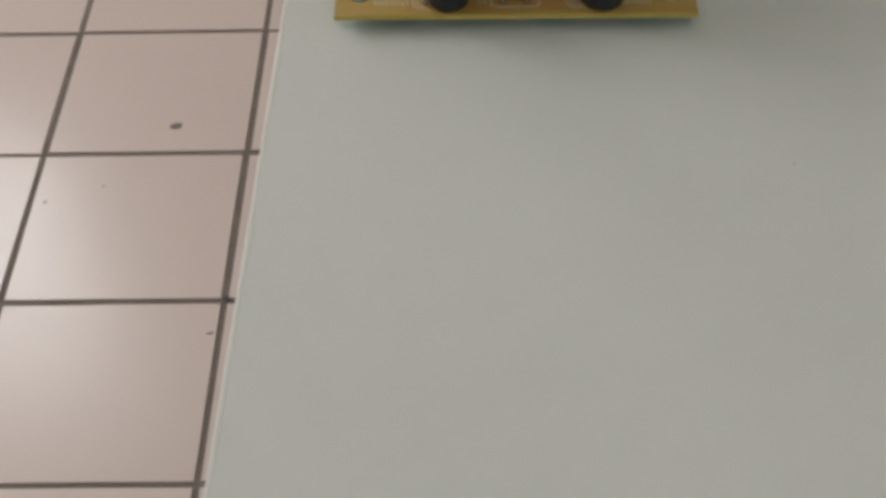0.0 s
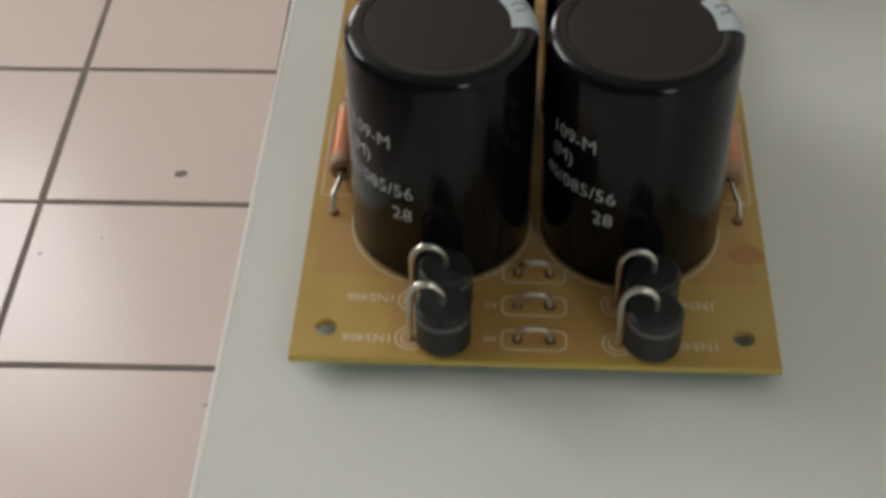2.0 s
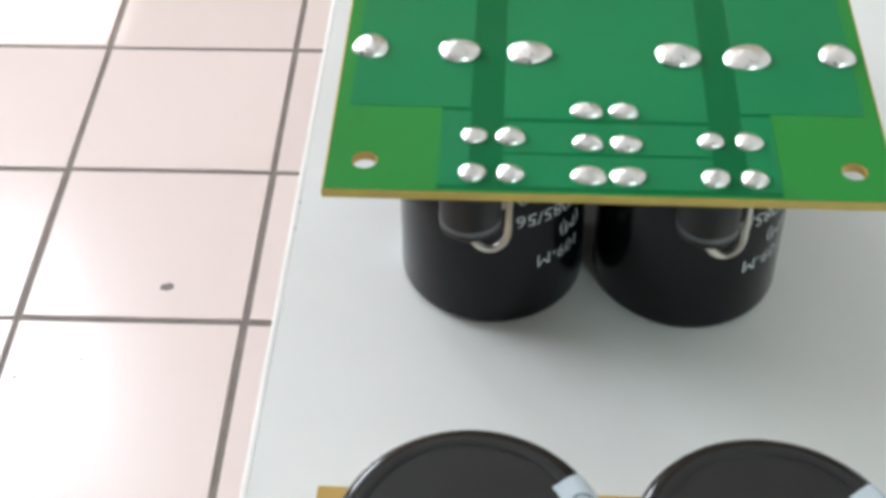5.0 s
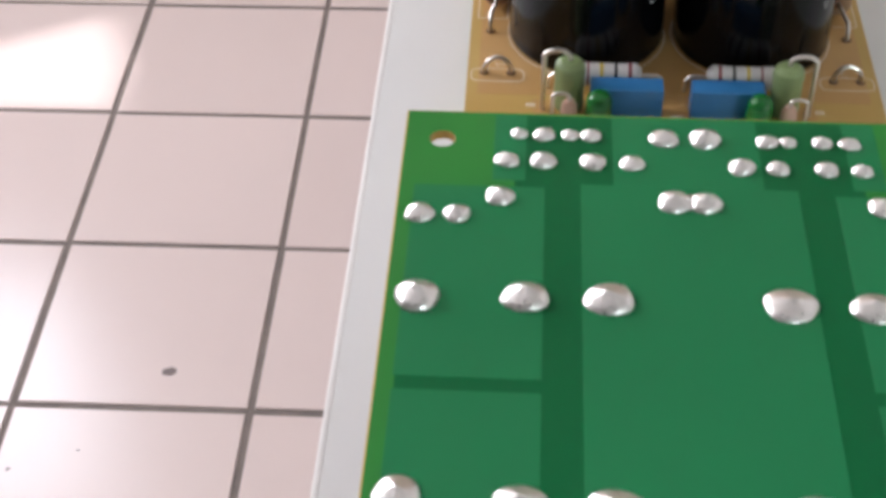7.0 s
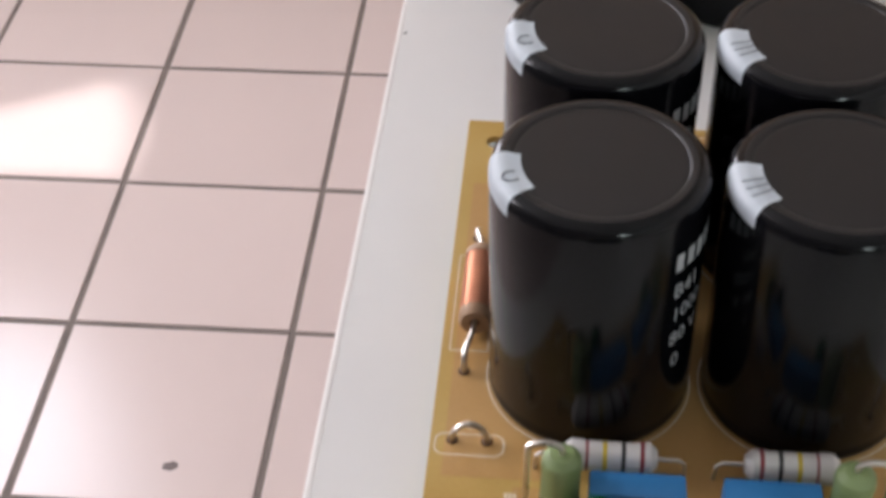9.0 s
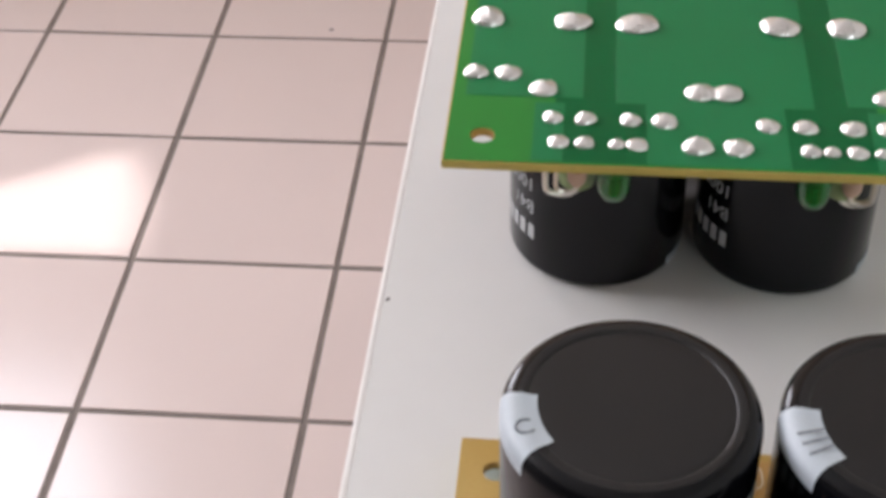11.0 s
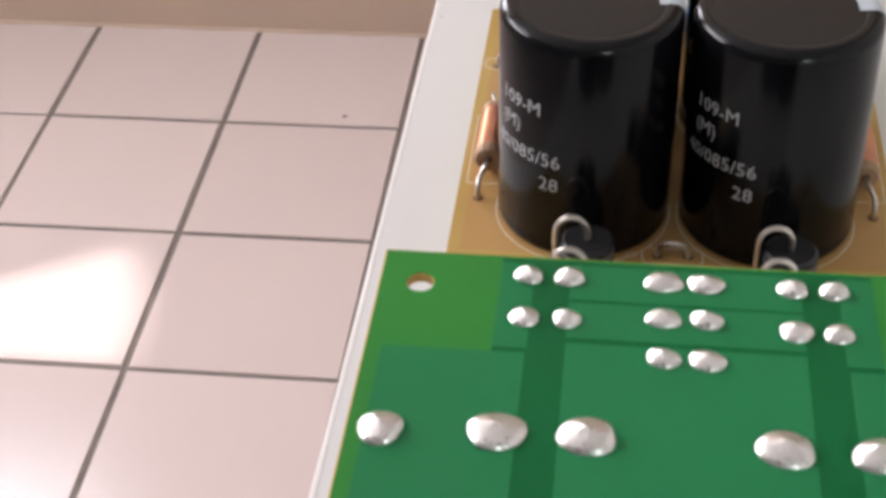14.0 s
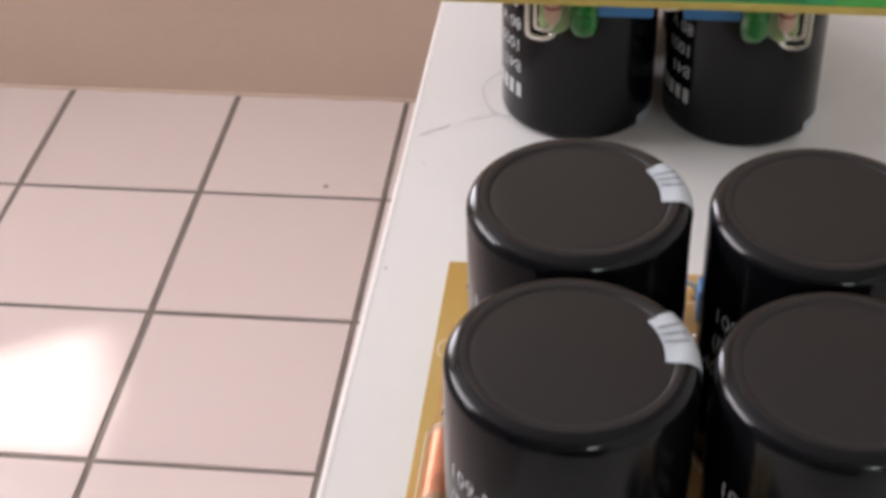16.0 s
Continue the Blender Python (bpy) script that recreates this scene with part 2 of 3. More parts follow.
def empty(name, at):
    ob = new(name)
    ob.empty_display_size = 0.03
    ob.matrix_basis = at
    return ob


# ---- room ----
T = 0.12


def wall_with_hole(name, axis, plane, out, a0, a1, z0, z1, hole, mat):
    """A wall of thickness T behind plane with an opening of four or more corners (a, z)."""
    bm = bmesh.new()
    edges = []
    for loop in ([(a0, z0), (a1, z0), (a1, z1), (a0, z1)], *hole):
        vs = [bm.verts.new((plane, a, z) if axis == "x" else (a, plane, z)) for a, z in loop]
        edges += [bm.edges.new((vs[i], vs[(i + 1) % len(vs)])) for i in range(len(vs))]
    bmesh.ops.triangle_fill(bm, use_beauty=True, use_dissolve=False, edges=edges)
    ret = bmesh.ops.extrude_face_region(bm, geom=list(bm.faces))
    bmesh.ops.translate(bm, vec=(out * T, 0, 0) if axis == "x" else (0, out * T, 0),
                        verts=[g for g in ret["geom"] if isinstance(g, bmesh.types.BMVert)])
    if axis == "x" and len(hole) > 1:   # the added sun slot is splayed along the sun's way
        for v in bm.verts:
            for a, z in hole[1]:
                if abs(v.co.x - plane) > T / 2 and abs(v.co.y - a) < 1e-5 and abs(v.co.z - z) < 1e-5:
                    v.co.y, v.co.z = a - T * SUN_DIR.y / SUN_DIR.x, z - T * SUN_DIR.z / SUN_DIR.x
                    break
    return tagged(part(name, bm, mat), kind="structure")


def rect(w):
    return [(w[0], w[2]), (w[1], w[2]), (w[1], w[3]), (w[0], w[3])]


def back_along_sun(x, y, plane=X0):
    """Where the sun's ray to the floor at (x, y) comes through the side wall: (y, z)."""
    s = (x - plane) / SUN_DIR.x
    return (y - SUN_DIR.y * s, -SUN_DIR.z * s)


# unseen opening, added to give the sun patch on the floor its outline
SUN_SLOT = [back_along_sun(*p) for p in ((-0.004, 0.507), (-0.004, 0.655), (-0.055, 0.718), (-0.260, 0.600), (-0.330, 0.505))]
wall_west = wall_with_hole("wall_west", "x", X0, -1, Y0 - T, Y1 + T, 0, ZC, [rect(WIN_1), SUN_SLOT], M_PALE)
# unseen wall, dark grey so that the cans reflect little from it
wall_south = wall_with_hole("wall_south", "y", Y0, -1, X0, X1, 0, ZC, [rect(WIN_2)], M_SHADE)
tagged(wall_west, "unseen pale painted side wall with a window opening and an added sun slot", "wall")
tagged(wall_south, "unseen grey painted wall with a small high window", "wall")
wall_north = tagged(wall_with_hole("wall_north", "y", Y1, 1, X0, X1, 0, ZC, [rect(WIN_3)], M_WALL), "tan painted wall with a window, meeting the tiled floor", "wall")
# unseen wall and ceiling, white to bounce fill light onto the table
wall_east = tagged(part("wall_east", box((T, Y1 - Y0 + 2 * T, ZC), (X1 + T / 2, (Y0 + Y1) / 2, ZC / 2)), M_WHITE), "unseen plain white painted wall", "wall", kind="structure")
ceiling = tagged(part("ceiling", box((X1 - X0 + 2 * T, Y1 - Y0 + 2 * T, 0.1), ((X0 + X1) / 2, (Y0 + Y1) / 2, ZC + 0.05)), M_WHITE), "unseen plain white ceiling", "ceiling", kind="structure")

bead = tube([(X0 + 0.01 + k * 0.03, Y1 - 0.0015 + 0.0012 * math.sin(k * 1.7) + 0.0008 * math.sin(k * 4.1), 0.0004) for k in range(int((X1 - X0 - 0.02) / 0.03) + 1)], 0.0034, 6)
tagged(part("trim", bead, M_WALL), "uneven tan sealant bead along the wall's foot", "sealant", kind="structure")

floor = tagged(part("floor", box((X1 - X0 + 2 * T, Y1 - Y0 + 2 * T, 0.05), ((X0 + X1) / 2, (Y0 + Y1) / 2, -0.0275)), M_GROUT),
               "pinkish white glazed square tiles with dark joints", "tiled floor", kind="structure")

# glowing panels added outside the windows; they also keep direct sun out
M_SKY_PANEL = bpy.data.materials.new("sky_panel")
M_SKY_PANEL.use_nodes = True
bs = M_SKY_PANEL.node_tree.nodes["Principled BSDF"]
bs.inputs["Emission Color"].default_value, bs.inputs["Emission Strength"].default_value = (0.9, 0.95, 1.0, 1), 0.6
tagged(part("backdrop", box((0.01, 2.0, 1.10), (X0 - 0.20, 0.15, 2.13)), M_SKY_PANEL), "added glowing sky panel outside the window that blocks the sun", "sky", kind="structure")
tagged(part("backdrop", box((1.3, 0.01, 1.5), (-0.80, Y1 + 0.25, 1.5)), M_SKY_PANEL), "added glowing sky panel outside the window that blocks the sun", "sky", kind="structure")
tagged(part("backdrop", box((1.6, 0.01, 1.4), (1.2, Y0 - 0.45, 1.85)), M_SKY_PANEL), "added glowing sky panel outside the window that blocks the sun", "sky", kind="structure")

# ---- table ----
TZ = 0.9655
SLOPE = 0.0133
EDGE_X = 0.4749     # the side edge at y = -1.15
table_yaw = math.atan(SLOPE)
TL, TW = 1.95, 0.78
TC_Y = -0.80
table = empty("table", Matrix.LocRotScale((EDGE_X + SLOPE * (TC_Y + 1.15), TC_Y, 0), Euler((0, 0, -table_yaw)), None))
tagged(table, "long white laminate table with a pale edge band", "table")
part("tabletop", box((TW - 0.0010, TL, 0.024), (TW / 2 + 0.0005, 0, TZ - 0.012)), M_TABLE, table)
part("edge_band", box((0.0014, TL - 0.002, 0.0243), (0.0007, 0, TZ - 0.01205), 0.0004), M_EDGE, table, "pale plastic edge band")
for lx in (0.06, TW - 0.06):
    for ly in (-TL / 2 + 0.06, TL / 2 - 0.06):
        part("leg", box((0.04, 0.04, TZ - 0.024), (lx, ly, (TZ - 0.024) / 2), 0.003), M_LEG, table)


# ---- circuit boards ----
W, L = 0.0915, 0.1195
HX, HY, HR = 0.0395, 0.0523, 0.0021
mm = 0.001


def soldered(parent, x, y, rx, ry, h):
    """A domed solder joint under the board, with the wire's stub in it."""
    key = (round(rx * 1e5), round(ry * 1e5))
    if key not in JOINTS:
        bm = lathe([(1.0, 0), (0.97, -0.16), (0.86, -0.40), (0.64, -0.62), (0.38, -0.78), (0.20, -0.93), (0.12, -1.02), (0, -1.06)], 20)
        for v in bm.verts:
            a = math.atan2(v.co.y, v.co.x)
            dent = 1 + 0.07 * math.sin(3 * a + rx * 9e3) + 0.04 * math.sin(5 * a + 1.3) * abs(v.co.z)
            v.co.x *= rx * dent
            v.co.y *= ry * (1 + 0.05 * math.cos(2 * a))
            v.co.z *= h * (1 + 0.08 * math.sin(2 * a + 0.6))
        JOINTS[key] = finish("solder_joint", bm, M_SOLDER, 1.2)
    turn = JRND.uniform(-14, 14) + (180 if JRND.random() < 0.5 else 0)
    k = JRND.uniform(0.92, 1.08)
    k *= 1.16
    at = Matrix.LocRotScale((x, y, -0.00172), Euler((radians(JRND.uniform(-5, 5)), radians(JRND.uniform(-5, 5)), radians(turn))), (k, k, JRND.uniform(0.75, 1.0)))
    part("solder_joint", JOINTS[key], M_SOLDER, parent, at=at)


JOINTS, JRND = {}, random.Random(5)


def rounded_loop(cx, cy, w, h, r, z, width, bm, n=5):
    """A flat outline with rounded corners, like printed ink."""
    outer, inner = [], []
    for sx, sy, a0 in ((1, 1, 0), (-1, 1, 90), (-1, -1, 180), (1, -1, 270)):
        for k in range(n + 1):
            a = radians(a0 + 90 * k / n)
            for ring, d in ((outer, 0), (inner, width)):
                rr = max(r - d, 0.0001)
                ring.append(bm.verts.new((cx + sx * (w / 2 - r) + rr * math.cos(a), cy + sy * (h / 2 - r) + rr * math.sin(a), z)))
    m = len(outer)
    for k in range(m):
        bm.faces.new((outer[k], outer[(k + 1) % m], inner[(k + 1) % m], inner[k]))
    return bm


def flat_text(bm, body, size, x, y, z, turn=0.0):
    vs, fs = lettering(body, size, "CENTER")
    c, s = math.cos(radians(turn)), math.sin(radians(turn))
    return add_faces(bm, [(x + vx * c - (vy - size * 0.35) * s, y + vx * s + (vy - size * 0.35) * c, z) for vx, vy, _ in vs], fs)


def wire_loop(parent, x, y, span, h, name="wire_loop"):
    pts = [(x - span / 2, y, -0.0005)]
    for k in range(13):
        a = math.pi * (1 - k / 12)
        pts.append((x + span / 2 * math.cos(a), y + 0.0002 * math.sin(3 * a), 0.0005 + h * math.sin(a) ** 0.8))
    pts.append((x + span / 2, y, -0.0005))
    part(name, tube(pts, 0.00055, 8), M_WIRE, parent, "bent tinned wire loop")
    for s in (-1, 1):
        part("flux_spot", lathe([(0.0011, 0), (0.0010, 0.0001), (0, 0.00012)], 12), M_FLUX, parent, at=(x + s * span / 2, y, 0.00002))


CAP_R = 0.0178
CAP_PROFILE = [(0.0165, 0.0002), (0.0174, 0.0004), (0.0178, 0.0012), (0.0178, 0.0022), (0.01765, 0.0030), (0.0178, 0.0038), (0.0178, 0.0478), (0.01769, 0.0486),
               (0.01735, 0.0493), (0.01685, 0.0498), (0.0162, 0.05015), (0.0155, 0.05030)]
CAP_FOLD = [(0.0155, 0.05030), (0.0151, 0.05033), (0.0147, 0.05032), (0.01430, 0.05026), (0.0141, 0.05014), (0.0139, 0.0497)]
CAP_MESH = {}


def capacitor(parent, x, y, marks):
    """A can with a shrunk sleeve over its end, a sunk end disc, printed lines round its side and a small sticker on the rim."""
    if not CAP_MESH:
        CAP_MESH["body"] = finish("capacitor", lathe(CAP_PROFILE, 72), M_SLEEVE, 0.9)
        CAP_MESH["fold"] = finish("sleeve_fold", lathe(CAP_FOLD, 72), M_CAPTOP, 0.9)
        CAP_MESH["end"] = finish("end_disc", lathe([(0.0141, 0.05000), (0.0137, 0.05008), (0.0130, 0.05010), (0.006, 0.05016), (0, 0.05018)], 56), M_CAPTOP, 0.9)
        bm = bmesh.new()
        r = CAP_R + 0.00006
        start = 134.0

        def wrap(vs, z0, a0):
            out = []
            for vx, vy, _ in vs:
                a = radians(a0) + vx / r
                out.append((r * math.cos(a), r * math.sin(a), z0 + vy))
            return out

        # the maker's name is drawn as plain bars
        for k, w in enumerate((0.0017, 0.0018, 0.0019, 0.0019, 0.0017)):
            x0 = k * 0.0027
            add_faces(bm, wrap([(x0, 0, 0), (x0 + w, 0, 0), (x0 + w, 0.0036, 0), (x0, 0.0036, 0)], 0.0380, start), [(0, 1, 2, 3)])
        for body, z0, size, a0, align in (("B41", 0.0322, 0.0043, start, "LEFT"), ("109-M", 0.0330, 0.0043, 242, "RIGHT"), ("1000", 0.0268, 0.0043, start, "LEFT"),
                                          ("(M)", 0.0278, 0.0043, 226, "RIGHT"), ("80 V", 0.0213, 0.0043, start, "LEFT"), ("40/085/56", 0.0218, 0.0043, 256, "RIGHT"),
                                          ("0", 0.0158, 0.0043, start + 3, "LEFT"), ("28", 0.0162, 0.0043, 255, "RIGHT")):
            vs, fs = lettering(body, size, align)
            add_faces(bm, wrap(vs, z0, a0), fs)
        CAP_MESH["print"] = finish("printed_lines", bm, M_PRINT)
        prof = [(rr + 0.0001, zz + 0.00012) for rr, zz in [(0.0126, 0.05012), (0.0136, 0.05012), (0.0147, 0.05032), (0.0155, 0.05030), (0.0162, 0.05015), (0.01685, 0.0498), (0.01735, 0.0493), (0.01769, 0.0486), (0.0178, 0.0478), (0.0178, 0.0464)]]
        for n, lines in (("u", 0), ("bars", 3)):
            CAP_MESH["sticker_" + n] = finish("sticker", lathe(prof, 8, arc=(-3, 37)), M_STICKER, 0.9)
            bm = bmesh.new()
            if lines:
                for k in range(lines):
                    a = radians(14 + 6.5 * k)
                    d, e = Vector((math.cos(a), math.sin(a), 0)), Vector((-math.sin(a), math.cos(a), 0))
                    p, q = d * 0.0130, d * 0.0166
                    add_faces(bm, [tuple(v) for v in (p - e * 0.00022 + Vector((0, 0, 0.05060)), q - e * 0.00022 + Vector((0, 0, 0.05040)), q + e * 0.00022 + Vector((0, 0, 0.05040)), p + e * 0.00022 + Vector((0, 0, 0.05060)))], [(0, 1, 2, 3)])
            else:
                a = radians(21)
                d, e = Vector((math.cos(a), math.sin(a), 0)), Vector((-math.sin(a), math.cos(a), 0))
                pts = [d * 0.0150 + d * 0.0014 * math.cos(radians(t)) + e * 0.0012 * math.sin(radians(t)) + Vector((0, 0, 0.05042)) for t in range(-130, 131, 20)]
                tube([tuple(p) for p in pts], 0.00018, 5, bm)
            CAP_MESH["ink_" + n] = finish("ink_mark", bm, M_INK)
    body = part("capacitor", CAP_MESH["body"], M_SLEEVE, parent, "black sleeved electrolytic capacitor with white printing", at=Matrix.LocRotScale((x, y, 0), None, (1, 1, 0.988)))
    part("end_disc", CAP_MESH["end"], M_CAPTOP, body)
    part("sleeve_fold", CAP_MESH["fold"], M_CAPTOP, body)
    part("printed_text", CAP_MESH["print"], M_PRINT, body, "white printed lines of text")
    part("sticker", CAP_MESH["sticker_" + marks], M_STICKER, body, "small pale paper sticker")
    part("ink_mark", CAP_MESH["ink_" + marks], M_INK, body)
    return body


def diode(parent, fx, y):
    """A thick black diode on end; its upper wire bends over and goes down beside it."""
    bx, r, h = fx + 0.0063, 0.0052, 0.0098
    body = part("diode", lathe([(0, 0.0003), (r - 0.0006, 0.0003), (r, 0.0009), (r, h - 0.0006), (r - 0.0006, h), (0.001, h + 0.00005), (0, h + 0.0001)], 32), M_DIODE, parent,
                "black cylindrical diode standing on end", at=(bx, y, 0))
    part("band", lathe([(r + 0.00005, h - 0.0026), (r + 0.00005, h - 0.0016)], 32), M_BAND, body, "grey cathode band")
    pts = [(0, 0, h - 0.0002), (0, 0, h + 0.0012)]
    for k in range(1, 12):
        a = math.pi * k / 12
        pts.append((-0.00315 + 0.00315 * math.cos(a), -0.0004 * math.sin(a), h + 0.0012 + 0.0041 * math.sin(a)))
    pts += [(-0.0063, 0, h + 0.0008), (-0.0063, 0, 0.004), (-0.0063, 0, -0.0005)]
    part("lead", tube(pts, 0.00065, 10), M_WIRE, body, "bent tinned wire")


def coil_resistor(parent, x, side):
    """A copper coloured axial coil with tan ends on two bent wires."""
    y0, y1, z = -0.0205, 0.0160, 0.0040
    yc = (y0 + y1) / 2
    bm = bmesh.new()
    prof = [(0.0010, -0.0098), (0.0026, -0.0097), (0.0031, -0.0090), (0.0031, -0.0078)]
    for k in range(15):
        prof += [(0.00285, -0.0076 + k * 0.00104), (0.0031, -0.0071 + k * 0.00104)]
    prof += [(0.0031, 0.0088), (0.0027, 0.0095), (0.0010, 0.0097)]
    turn = Matrix.LocRotScale((x - side * 0.0013, yc, z), Euler((radians(-90), 0, 0)), None)
    body = part("coil_resistor", lathe(prof, 24), M_COIL, parent, "copper coloured wound axial resistor", at=turn)
    part("end_cap", lathe([(0.0009, 0.0098), (0.0026, 0.00985), (0.00318, 0.0090), (0.00318, 0.0074)], 24), M_TAN, body, "tan end cap")
    part("end_cap", lathe([(0.0009, -0.0098), (0.0026, -0.00985), (0.00318, -0.0090), (0.00318, -0.0074)], 24), M_TAN, body, "tan end cap")
    for ya, yb in ((yc - 0.0095, y0), (yc + 0.0095, y1)):
        d = 1 if yb > ya else -1
        pts = [(x - side * 0.0013, ya, z), (x - side * 0.0010, ya + d * 0.003, z + 0.0001), (x, yb - d * 0.0018, z - 0.0003), (x, yb - d * 0.0005, z - 0.0012), (x, yb, z - 0.0026), (x, yb, -0.0004)]
        part("lead", tube(pts, 0.00055, 8), M_WIRE, parent, "bent tinned wire")
        part("flux_spot", lathe([(0.0012, 0), (0.0010, 0.0001), (0, 0.00012)], 12), M_FLUX, parent, at=(x, yb, 0.00002))


def standing_resistor(parent, bx, fx, y, r, h, mat, bands, label):
    """A resistor on end with its top wire bent over to a second hole."""
    prof = [(0, 0.0006), (r * 0.55, 0.0007), (r * 0.9, 0.0013), (r, 0.0026), (r * 0.94, 0.0040), (r * 0.94, h - 0.0040), (r, h - 0.0026), (r * 0.92, h - 0.0012), (r * 0.6, h - 0.0002), (0, h)]
    body = part("standing_resistor", lathe(prof, 24), mat, parent, label, at=(bx, y, 0))
    for k, m in enumerate(bands):
        z = h * (0.34 + 0.16 * k)
        part("colour_band", lathe([(r * 0.955, z - h * 0.04), (r * 0.955, z + h * 0.04)], 24), m, body)
    d = fx - bx
    pts = [(0, 0, h - 0.0003), (0, 0, h + 0.0006)]
    for k in range(1, 9):
        a = math.pi * k / 9
        pts.append((d / 2 - d / 2 * math.cos(a), 0, h + 0.0006 + abs(d) * 0.28 * math.sin(a)))
    pts += [(d, 0, h), (d, 0, h * 0.5), (d, 0, -0.0005)]
    part("lead", tube(pts, 0.00042 if r < 0.002 else 0.00055, 8), M_WIRE, body, "bent tinned wire")


def light_diode(parent, x, y):
    body = part("light_emitting_diode", lathe([(0, 0.0006), (0.0032, 0.0006), (0.0032, 0.0017), (0.0029, 0.0018), (0.0028, 0.0072), (0.0027, 0.0084), (0.0022, 0.0096), (0.0013, 0.0103), (0, 0.0105)], 28), M_LED, parent,
                "clear green round indicator lamp", at=(x, y, 0))
    part("die_cup", lathe([(0.0004, 0.0012), (0.0005, 0.0042), (0.0011, 0.0050)], 10), M_WIRE, body)
    for s in (-1, 1):
        part("lead", tube([(s * 0.00127, 0, 0.0012), (s * 0.00127, 0, -0.0005)], 0.0003, 6), M_WIRE, body)


def box_capacitor(parent, x, y):
    body = part("film_capacitor", box((0.0156, 0.0050, 0.0078), (0, 0, 0.0043), 0.0005), M_BLUE, parent, "blue box film capacitor", at=(x, y, 0))
    for s in (-1, 1):
        part("lead", tube([(s * 0.005, 0, 0.001), (s * 0.005, 0, -0.0005)], 0.0003, 6), M_WIRE, body)


def banded_resistor(parent, x, y, s):
    r, half = 0.0027, 0.0078
    prof = [(0, -half), (r * 0.6, -half), (r, -half + 0.0012), (r, -half + 0.003), (r * 0.93, -half + 0.0038), (r * 0.93, half - 0.0038), (r, half - 0.003), (r, half - 0.0012), (r * 0.6, half), (0, half)]
    at = Matrix.LocRotScale((x, y, 0.0040), Euler((0, radians(90), 0)), None)
    body = part("banded_resistor", lathe(prof, 24), M_CERAM, parent, "white axial resistor with thin colour bands", at=at)
    for k, m in enumerate((M_RED, M_BLK, M_YEL, M_RED)):
        z = s * (-0.0052 + 0.0031 * k)
        rr = r * (1.012 if abs(z) > 0.0045 else 0.945)
        part("colour_band", lathe([(rr, z - 0.00035), (rr, z + 0.00035)], 24), m, body)
    for d in (-1, 1):
        pts = [(x + d * half, y, 0.0040), (x + d * (half + 0.0035), y, 0.0040), (x + d * (half + 0.0046), y, 0.0030), (x + d * (half + 0.0048), y, -0.0005)]
        part("lead", tube(pts, 0.0004, 8), M_WIRE, parent, "bent tinned wire")


